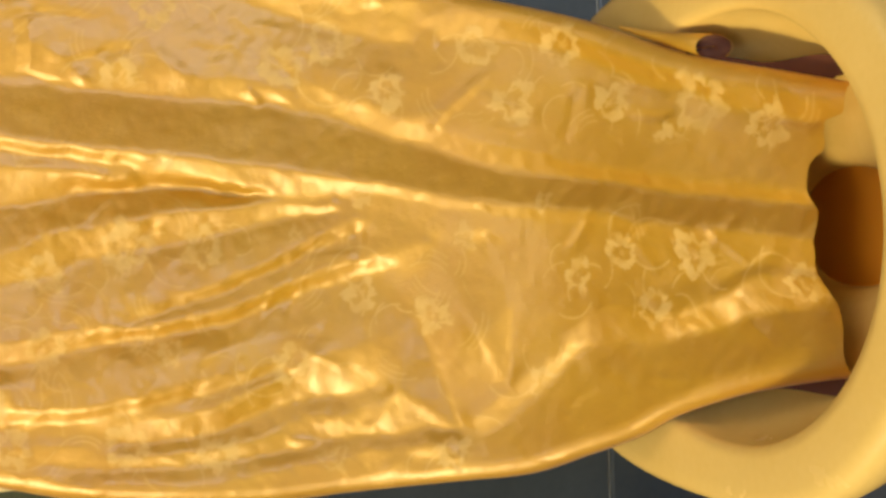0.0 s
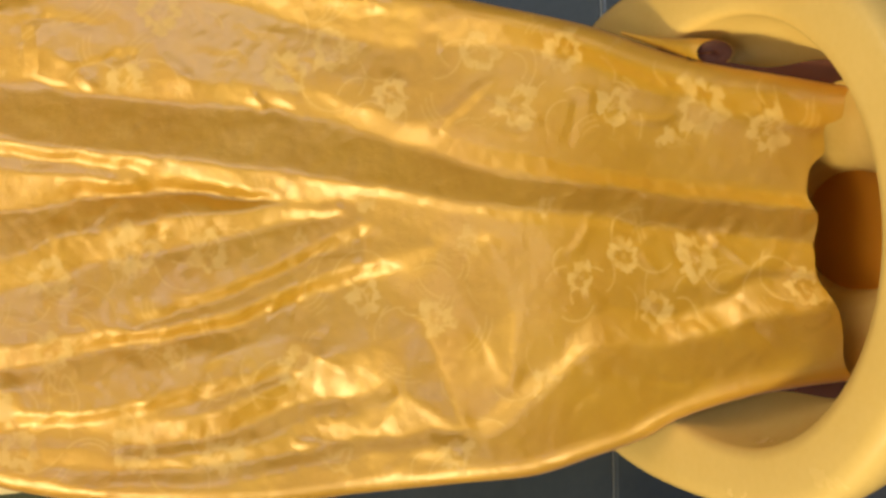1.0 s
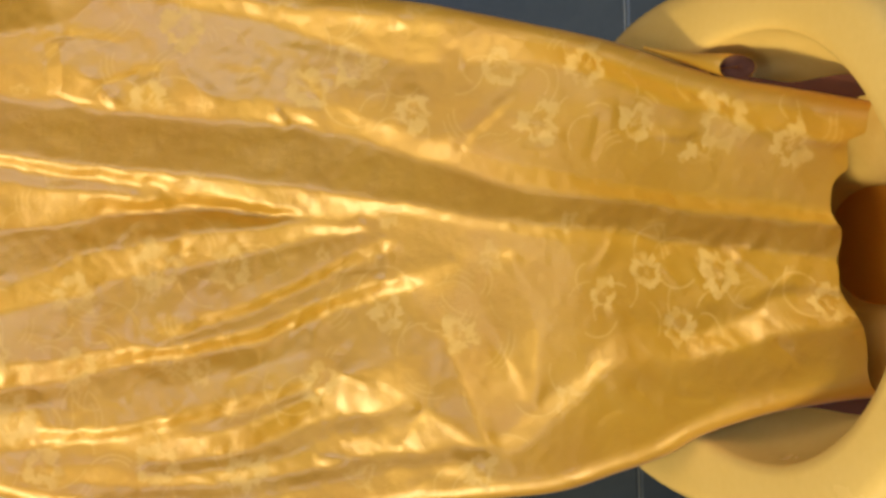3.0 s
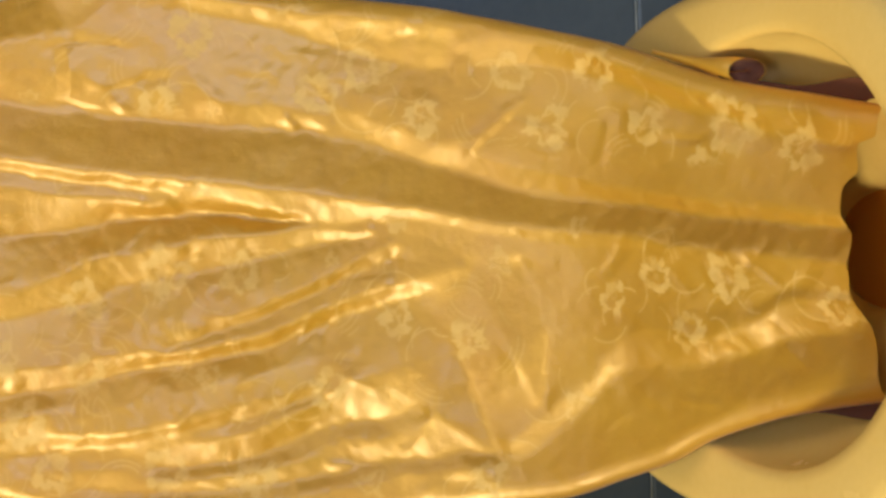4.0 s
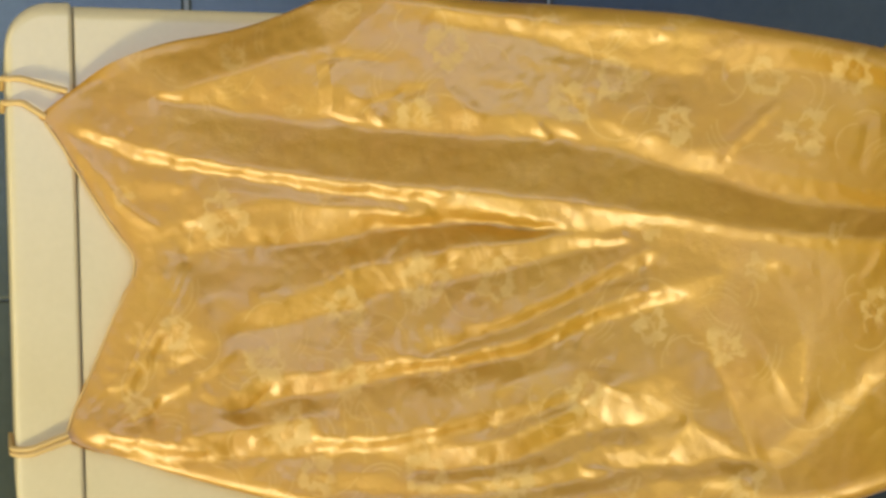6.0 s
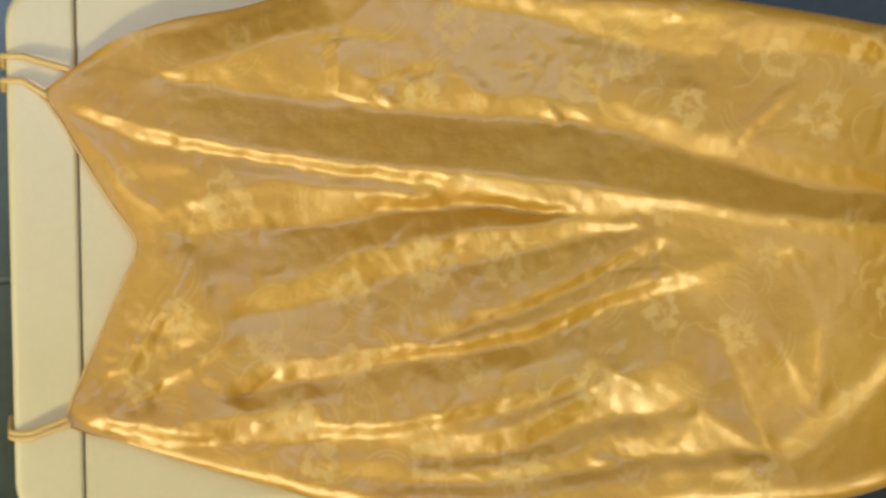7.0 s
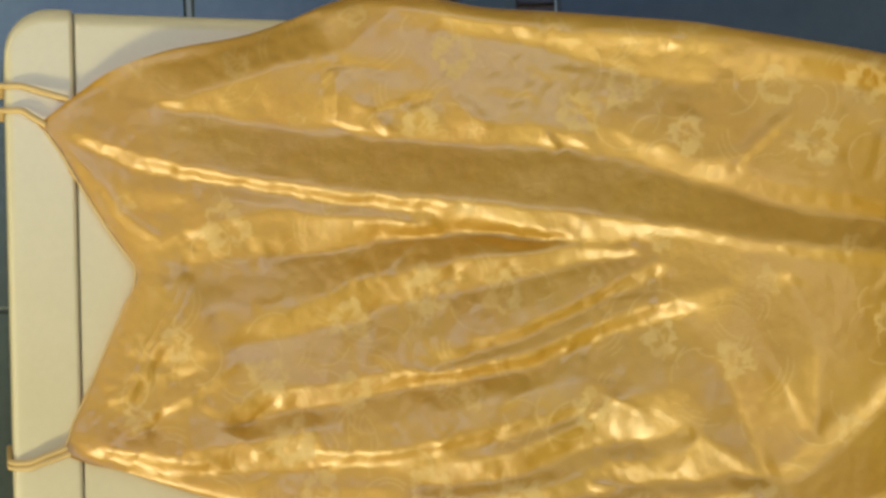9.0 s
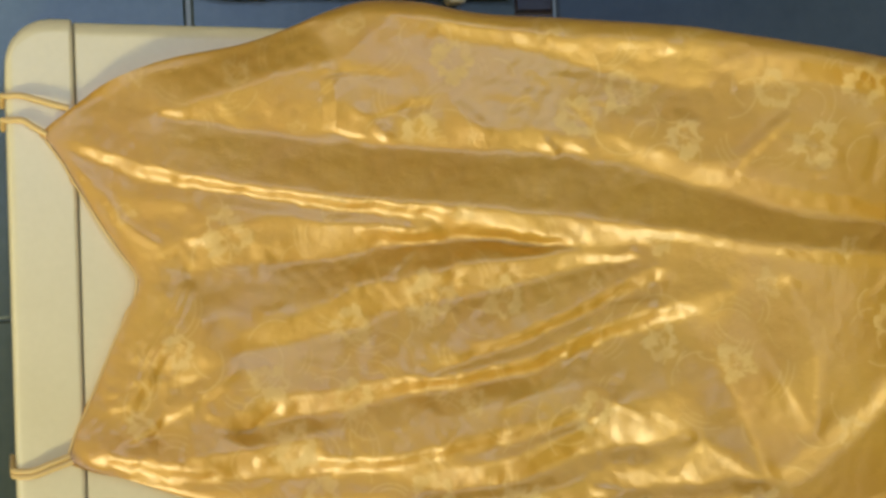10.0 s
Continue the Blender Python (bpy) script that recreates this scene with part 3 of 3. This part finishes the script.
def relief(u, x):
    flat = x
    x = x + 0.0009 * rumple(u, x, 0.009, 31) + 0.0018 * rumple(u, x, 0.030, 32)
    h = large_folds(u, x)
    h += fold(u, x, ((0.583, 0.121), (0.571, 0.109), (0.549, 0.09), (0.532, 0.069)), 0.0026, 0.004, 0.007, 0.3)
    h += fold(u, x, ((0.507, 0.121), (0.485, 0.103), (0.476, 0.086)), 0.0014, 0.008, 0.01, 0.3)
    h += fold(u, x, ((0.647, 0.1), (0.642, 0.077), (0.636, 0.057)), 0.0010, 0.005, 0.006, 0.3)
    h += crease(u, x, ((0.240, 0.112), (0.242, 0.128), (0.239, 0.158)), 0.0022, 0.010, 0.03)
    # gathers at the neck
    h += fold(u, x, ((0.038, -0.120), (0.055, -0.099), (0.078, -0.078), (0.096, -0.049), (0.114, -0.020), (0.128, 0.010)), 0.0011, 0.0026, 0.0030, 0.1)
    h += fold(u, x, ((0.065, -0.093), (0.085, -0.078), (0.102, -0.051), (0.120, -0.022), (0.134, 0.008)), 0.0010, 0.0034, 0.0026, 0.1)
    h += fold(u, x, ((0.043, -0.118), (0.074, -0.096), (0.105, -0.053), (0.125, -0.021)), 0.0022, 0.007, 0.005, 0.15)
    h += fold(u, x, ((0.049, -0.121), (0.085, -0.108), (0.112, -0.093), (0.141, -0.076), (0.170, -0.058)), 0.0024, 0.007, 0.005, 0.15)
    h += fold(u, x, ((0.047, 0.094), (0.066, 0.073), (0.082, 0.048), (0.115, 0.028)), 0.0016, 0.004, 0.005, 0.2)
    h += fold(u, x, ((0.039, 0.105), (0.056, 0.081), (0.063, 0.060), (0.076, 0.031)), 0.0016, 0.004, 0.004, 0.2)
    h += fold(u, x, ((0.095, 0.020), (0.115, 0.032), (0.157, 0.044), (0.199, 0.052)), 0.0016, 0.006, 0.005, 0.25)
    h += fold(u, x, ((0.040, -0.122), (0.075, -0.123), (0.110, -0.131), (0.160, -0.140)), 0.0030, 0.007, 0.007, 0.15)
    x = flat
    # small stray wrinkles
    rng = np.random.RandomState(17)
    for _ in range(230):
        cu, cx = rng.uniform(0.06, 0.84), rng.uniform(-0.19, 0.19)
        if abs(cx - 0.085 + 0.11 * max(cu - 0.25, 0)) < 0.024 or (0.49 < cu < 0.64 and -0.15 < cx < 0.02):
            continue
        turn = (0.45 if cx < 0.03 and cu < 0.5 else -0.1) + rng.normal(0, 0.5)
        half, bend = rng.uniform(0.010, 0.030), rng.uniform(-0.004, 0.004)
        du, dx = half * math.cos(turn), half * math.sin(turn)
        near = (np.abs(u - cu) < 0.06) & (np.abs(x - cx) < 0.06)
        path = ((cu - du, cx - dx), (cu - bend, cx + bend), (cu + du, cx + dx))
        h[near] += fold(u[near], x[near], path, rng.choice((-1, 1)) * rng.uniform(0.0005, 0.0014), 0.003 + 0.004 * rng.rand(), 0.003 + 0.005 * rng.rand(), 0.35)
    return h


def rumple(u, x, cell, seed, stretch=1.0):
    """Smooth random unevenness of a given size, about -1 to 1; stretch lengthens it down the dress."""
    rng = np.random.RandomState(seed)
    g = rng.uniform(-1, 1, (400, 400))
    a, b = (u + 0.1) / (cell * stretch), (x + 0.4) / cell
    i, j = np.floor(a).astype(int), np.floor(b).astype(int)
    s, t = smooth01(a - i), smooth01(b - j)
    i, j = i % 399, j % 399
    return (g[i, j] * (1 - s) + g[i + 1, j] * s) * (1 - t) + (g[i, j + 1] * (1 - s) + g[i + 1, j + 1] * s) * t


def blossom(u, x, cu, cx, r, turn, petals):
    """A woven flower: ragged lobed ring with an open middle and a solid heart."""
    du, dx = u - cu, x - cx
    d, a = np.hypot(du, dx) / r, np.arctan2(dx, du) + turn
    lobe = np.abs(np.cos(petals * a / 2))
    edge = 0.66 + 0.30 * lobe**0.8 + 0.12 * np.sin(3 * a + turn * 5) + 0.07 * np.abs(np.sin(petals * a * 1.5 + turn))
    inner = 0.30 + 0.10 * np.sin(petals * a / 2 + 1.0) ** 2 + 0.12 * np.sin(2 * a + turn)
    ring = smooth01((edge - d) / 0.16) * smooth01((d - inner) / 0.16)
    veins = 1 - 0.45 * smooth01((0.16 - np.abs(np.sin(petals * a / 2))) / 0.16) * smooth01((0.8 - d) / 0.3)
    heart = smooth01((0.20 + 0.07 * np.sin(4 * a) - d) / 0.12)
    return np.maximum(ring * veins, heart * 0.7)


def vine(u, x, cu, cx, r, a0, a1, w):
    """A thin curled stem."""
    du, dx = u - cu, x - cx
    d, a = np.hypot(du, dx), np.mod(np.arctan2(dx, du) - a0, 2 * math.pi)
    m = smooth01((w - np.abs(d - r * (1 + 0.25 * a / 3))) / (w * 0.7))
    return m * (a < (a1 - a0)) * 0.75


FLOWERS = ((0.565, 0.134, 0.016), (0.632, 0.132, 0.018), (0.596, 0.091, 0.019), (0.674, 0.089, 0.016), (0.748, 0.087, 0.024), (0.723, 0.057, 0.015), (0.805, 0.069, 0.018), (0.457, 0.136, 0.018), (0.308, -0.011, 0.021), (0.364, -0.013, 0.017), (0.480, -0.049, 0.014), (0.649, -0.034, 0.013))
FLOWERS += ((0.687, -0.016, 0.015), (0.748, -0.016, 0.018), (0.549, -0.168, 0.015), (0.714, -0.055, 0.014), (0.204, -0.122, 0.020), (0.248, -0.032, 0.016), (0.223, -0.159, 0.017), (0.306, -0.160, 0.019), (0.372, -0.167, 0.017), (0.422, 0.120, 0.019), (0.157, 0.041, 0.020), (0.304, 0.111, 0.016))
FLOWERS += ((0.838, -0.033, 0.014), (0.186, -0.071, 0.016), (0.120, -0.046, 0.014), (0.69, 0.165, 0.012), (0.33, 0.165, 0.018), (0.535, -0.065, 0.015), (0.25, -0.085, 0.016), (0.43, -0.10, 0.017), (0.62, -0.115, 0.015), (0.77, -0.085, 0.014), (0.50, 0.10, 0.015), (0.09, -0.10, 0.012))


turned_up = curve_of(((0.56, -0.168), (0.60, -0.138), (0.632, -0.108), (0.664, -0.088), (0.726, -0.079), (0.775, -0.066), (0.821, -0.054), (0.89, -0.045)))


def weave(u, x):
    rng = np.random.RandomState(11)
    m, flat_u, flat_x = np.zeros(u.shape), u, x
    u, x = u + 0.0030 * rumple(u, x, 0.009, 21) + 0.0018 * rumple(u, x, 0.0035, 22), x + 0.0030 * rumple(u, x, 0.009, 23) + 0.0018 * rumple(u, x, 0.0035, 24)
    for cu, cx, r in FLOWERS:
        near = (np.abs(u - cu) < 0.06) & (np.abs(x - cx) < 0.06)
        t, p = rng.uniform(0, 6.28), rng.randint(6, 9)
        m[near] = np.maximum(m[near], blossom(u[near], x[near], cu, cx, r, t, p))
        for _ in range(3):
            a, q = rng.uniform(0, 6.28), rng.uniform(0.9, 1.7)
            vr, a0 = rng.uniform(0.010, 0.022), rng.uniform(0, 6.28)
            vu, vx = cu + q * r * 1.3 * math.cos(a), cx + q * r * math.sin(a)
            m[near] = np.maximum(m[near], vine(flat_u[near], flat_x[near], vu, vx, vr, a0, a0 + rng.uniform(1.2, 2.6), 0.0011))
    placed = [(a, b) for a, b, _ in FLOWERS]
    for _ in range(900):
        cu, cx, r = rng.uniform(0.08, 0.86), rng.uniform(-0.2, 0.2), rng.uniform(0.007, 0.013)
        if min(math.hypot(cu - a, cx - b) for a, b in placed) < 0.058 or abs(cx - 0.085 + 0.11 * max(cu - 0.25, 0)) < 0.022:
            continue
        placed.append((cu, cx))
        near = (np.abs(u - cu) < 0.03) & (np.abs(x - cx) < 0.03)
        m[near] = np.maximum(m[near], 0.7 * blossom(u[near], x[near], cu, cx, r, rng.uniform(0, 6.28), rng.randint(4, 8)))
    for _ in range(150):
        vu, vx, vr, a0 = rng.uniform(0.08, 0.86), rng.uniform(-0.2, 0.2), rng.uniform(0.010, 0.024), rng.uniform(0, 6.28)
        near = (np.abs(u - vu) < 0.05) & (np.abs(x - vx) < 0.05)
        for k in range(rng.randint(1, 4)):
            m[near] = np.maximum(m[near], 0.75 * vine(flat_u[near], flat_x[near], vu, vx, vr + 0.0045 * k, a0 + 0.15 * k, a0 + rng.uniform(0.7, 1.6), 0.0010))
    # no flowers on the turned-up hem
    m = m * np.where(flat_u > 0.58, smooth01((flat_x - turned_up(flat_u)) / 0.006), 1.0)
    # the broad fold shows plain cloth
    m = m * (1 - smooth01((0.026 - np.abs(x - 0.090 + 0.11 * np.maximum(u - 0.25, 0))) / 0.008))
    return m * (0.50 + 0.34 * smooth01(0.8 + 1.2 * rumple(u, x, 0.006, 51)))


def sheet(name, u, x, h, parent, mat, pattern, label=""):
    ni, nj = u.shape
    co = hang(u, x, h).reshape(-1, 3)
    i, j = np.meshgrid(np.arange(ni - 1), np.arange(nj - 1), indexing="ij")
    a = (i * nj + j).ravel()
    faces = np.stack([a, a + nj, a + nj + 1, a + 1], -1)
    me = bpy.data.meshes.new(name)
    me.from_pydata(co.tolist(), [], faces.tolist())
    me.materials.append(mat)
    me.polygons.foreach_set("use_smooth", np.ones(len(faces), bool))
    uv = me.uv_layers.new(name="cloth")
    loops = np.empty(len(me.loops), np.int32)
    me.loops.foreach_get("vertex_index", loops)
    uv.data.foreach_set("uv", np.stack([u.ravel(), x.ravel()], -1)[loops].astype(np.float32).ravel())
    at = me.attributes.new("weave", "FLOAT", "POINT")
    at.data.foreach_set("value", pattern.ravel().astype(np.float32))
    ob = new(name, me)
    ob.parent = parent
    if label:
        ob["label"] = label
    return ob


def dress():
    root = tagged(new("dress"), "golden satin slip dress with woven flowers, draped over a toilet", "dress")
    s, r = np.meshgrid(np.linspace(0, 1, 900), np.linspace(0, 1, 480), indexing="ij")
    u = neck(r) + s * (hem(r) - neck(r)) + 0.0022 * rumple(0 * r, r * 0.25, 0.012, 41) * (1 - s) ** 6
    x = side_left(u) + r * (side_right(u) - side_left(u))
    width = side_right(u) - side_left(u)
    edge = np.minimum(r, 1 - r) * width
    round_off = np.sqrt(np.clip(1 - (1 - np.clip(edge / 0.016, 0, 1)) ** 2, 0, 1))
    calm = smooth01((u - neck(r)) / 0.03)
    busy = smooth01((0.56 - u) / 0.1) * smooth01((0.05 - x) / 0.04)
    h = relief(u, x) + 0.0009 * rumple(u, x, 0.045, 3, 1.8) + (0.00042 + 0.00030 * busy) * rumple(u + 0.02 * x, x, 0.016, 5, 1.3)
    lively = 0.5 + 0.5 * rumple(u, x, 0.05, 8) + 0.9 * smooth01((0.17 - u) / 0.1)
    h += (0.00018 + 0.00018 * busy) * lively * rumple(u, x + 0.1 * u, 0.006, 6) + 0.0005 * smooth01((0.24 - u) / 0.14) * smooth01((0.09 - x) / 0.03) * rumple(u + 0.6 * x, x, 0.012, 7, 1.5)
    h += 0.0005 * smooth01((x - 0.10) / 0.02) * smooth01((u - 0.17) / 0.06) * smooth01((0.62 - u) / 0.15) * (rumple(u, x + 0.3 * u, 0.013, 61, 1.8) + 0.5 * rumple(u, x - 0.4 * u, 0.006, 62, 1.5))
    # the cloth lies back against the tank at the neck and swells out below it
    h = -0.006 + 0.013 * smooth01((u - neck(r)) / 0.10) * (0.3 + 0.7 * smooth01((0.5 - u) / 0.2)) + h * (0.25 + 0.75 * calm)
    h = -0.013 * (0.3 + 0.7 * smooth01((u - 0.06) / 0.2)) * (1 - round_off) + h * round_off
    pattern = weave(u, x)
    sheet("front_panel", u, x, h + 0.00010 * pattern, root, M_SATIN, pattern)
    s, r = np.meshgrid(np.linspace(0, 1, 160), np.linspace(0, 1, 80), indexing="ij")
    # longer and wider at the hem corners, so its painted shade shows there
    u = 0.36 + s * (hem(r) + 0.004 * smooth01((np.abs(r - 0.5) - 0.42) / 0.05) - 0.018 * smooth01((0.47 - np.abs(r - 0.5)) / 0.04) - 0.36)
    lo = side_left(u) - 0.011 * smooth01((u - 0.80) / 0.06)
    hi = side_right(u) + 0.003 * smooth01((u - 0.74) / 0.02) + 0.012 * smooth01((u - 0.79) / 0.06)
    x = lo + r * (hi - lo)
    h = -0.0072 - 0.008 * smooth01((u - 0.05) / 0.3) - 0.006 * np.sin(math.pi * r) * smooth01((u - 0.08) / 0.3)
    sheet("back_panel", u, x, h, root, M_INNER_SHADE, np.zeros(u.shape), "inner side of the back panel, its shade put into a dark maroon colour")

    # the back panel's seam, curled into a small tube beside the front, its mouth cut aslant
    rings, n = [], 26
    for i in range(24):
        k = i / 23
        rad = 0.0014 + 0.0072 * smooth01(np.array(k)) + 0.0003 * math.sin(9 * k)
        ang = np.linspace(0.0, 2 * math.pi, n)
        uu = 0.676 + 0.078 * k
        cx, ch = float(side_right(uu)) + 0.003 + 0.005 * k, -0.012 - 0.003 * k
        rings.append((uu - 0.011 * k**3 * np.sin(ang), cx + rad * np.cos(ang), ch + 0.9 * rad * np.sin(ang)))
    cu, cx, ch = (np.array([q[i] for q in rings]) for i in range(3))
    sheet("curled_seam", cu, cx, ch, root, M_SATIN, np.zeros(cu.shape), "curled satin seam edge")
    # its inside, with the shade put into a dark maroon colour
    mu, mx, mh = cu[-1], cx[-1], ch[-1]
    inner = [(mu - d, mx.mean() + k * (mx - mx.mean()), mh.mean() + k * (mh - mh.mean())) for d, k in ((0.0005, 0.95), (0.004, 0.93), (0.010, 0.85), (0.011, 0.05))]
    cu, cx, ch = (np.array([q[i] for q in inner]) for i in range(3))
    sheet("seam_inside", cu, cx, ch, root, M_INNER_SHADE, np.zeros(cu.shape), "inside of the curled seam, its shade put into a dark maroon colour")

    def cord(name, pts, rad, label=""):
        cu = bpy.data.curves.new(name, "CURVE")
        cu.dimensions = "3D"
        sp = cu.splines.new("POLY")
        line = spline(pts, 10)
        sp.points.add(len(line) - 1)
        for q, c in zip(sp.points, line):
            q.co = (*c, 1)
        cu.bevel_depth, cu.bevel_resolution = rad, 2
        tmp = new(name, cu)
        me = bpy.data.meshes.new_from_object(tmp.evaluated_get(bpy.context.evaluated_depsgraph_get()))
        bpy.data.objects.remove(tmp)
        me.materials.clear()
        me.materials.append(M_TRIM)
        for p in me.polygons:
            p.use_smooth = True
        ob = new(name, me)
        ob.parent = root
        if label:
            ob["label"] = label

    def on_cloth(u, x):
        return tuple(hang(np.array(u), np.array(x), np.array(-0.005)))

    for x0, top in ((0.1455, on_cloth(0.044, 0.136)), (0.1275, on_cloth(0.028, 0.117)), (-0.1305, on_cloth(0.038, -0.121)), (-0.1345, on_cloth(0.040, -0.125))):
        at = Vector(top).lerp(Vector((x0, -0.0035, 1.019)), 0.6)
        cord("strap", (top, (at.x, -0.0045, at.z), (x0, -0.0030, 1.019), (x0, 0.0015, 1.0305), (x0 + 0.001, 0.012, 1.0325), (x0, 0.09, 1.0325)), 0.0022, "thin golden satin shoulder strap")
    rr = np.linspace(0, 1, 60)
    nu = neck(rr)
    nx = side_left(nu) + rr * (side_right(nu) - side_left(nu))
    cord("neck_trim", [tuple(q) for q in hang(nu, nx, np.full(60, -0.0052))][::3], 0.0009, "narrow rolled satin edging")
    return root


dress()


# ---- wall and floor tiles ----
def tile_mesh(name, w, h, t, mat):
    bm = bmesh.new()
    e = 0.0025
    lo = [bm.verts.new(p) for p in ((0, 0, 0), (w, 0, 0), (w, h, 0), (0, h, 0))]
    mid = [bm.verts.new(p) for p in ((0, 0, t - e * 0.6), (w, 0, t - e * 0.6), (w, h, t - e * 0.6), (0, h, t - e * 0.6))]
    hi = [bm.verts.new(p) for p in ((e, e, t), (w - e, e, t), (w - e, h - e, t), (e, h - e, t))]
    for a, b in ((lo, mid), (mid, hi)):
        for i in range(4):
            bm.faces.new((a[i], a[(i + 1) % 4], b[(i + 1) % 4], b[i]))
    bm.faces.new(hi)
    me = bpy.data.meshes.new(name)
    bm.to_mesh(me)
    bm.free()
    me.materials.append(mat)
    return me


GAP = 0.004
# the tile courses do not run quite level
LEAN = Matrix.Translation((0.22, 0, 0)) @ pose(0, 0, 0, 0, -1.5, 0) @ Matrix.Translation((-0.22, 0, 0))
for z0, z1, mat, nm, w in ((0.0, 0.175, M_TILE_LOW, "tile", 0.5), (0.175, 0.538, M_TILE_LOW, "tile", 0.5), (0.538, 0.573, M_BORDER, "border_tile", 0.25), (0.573, 0.874, M_TILE_UP, "tile", 0.5), (0.874, 1.21, M_TILE_UP, "tile", 0.5), (1.21, 1.546, M_TILE_UP, "tile", 0.5), (1.546, 1.882, M_TILE_UP, "tile", 0.5), (1.882, 2.218, M_TILE_UP, "tile", 0.5)):
    gap = 0.0 if nm == "border_tile" else GAP
    me = tile_mesh(nm, w - gap * 0.3, z1 - z0 - gap + (0.002 if gap == 0 else 0), 0.006 if gap else 0.008, mat)
    x = -1.5
    while x < 1.29:
        ob = new(nm, me)
        ob.matrix_world = LEAN @ Matrix.Translation((x + GAP / 2, BACK + 0.0075, z0 + GAP / 2)) @ pose(0, 0, 0, 90 + random.uniform(-0.15, 0.15), random.uniform(-0.12, 0.12), 0)
        ob.parent = wall_north
        x += w
me = tile_mesh("floor_tile", 0.326, 0.326, 0.006, M_FLOOR)
for i in range(-4, 4):
    for j in range(-10, 1):
        ob = new("floor_tile", me)
        ob.matrix_world = Matrix.Translation((i * 0.33 + 0.002, j * 0.33 - 0.16, -0.006))
        ob.parent = floor
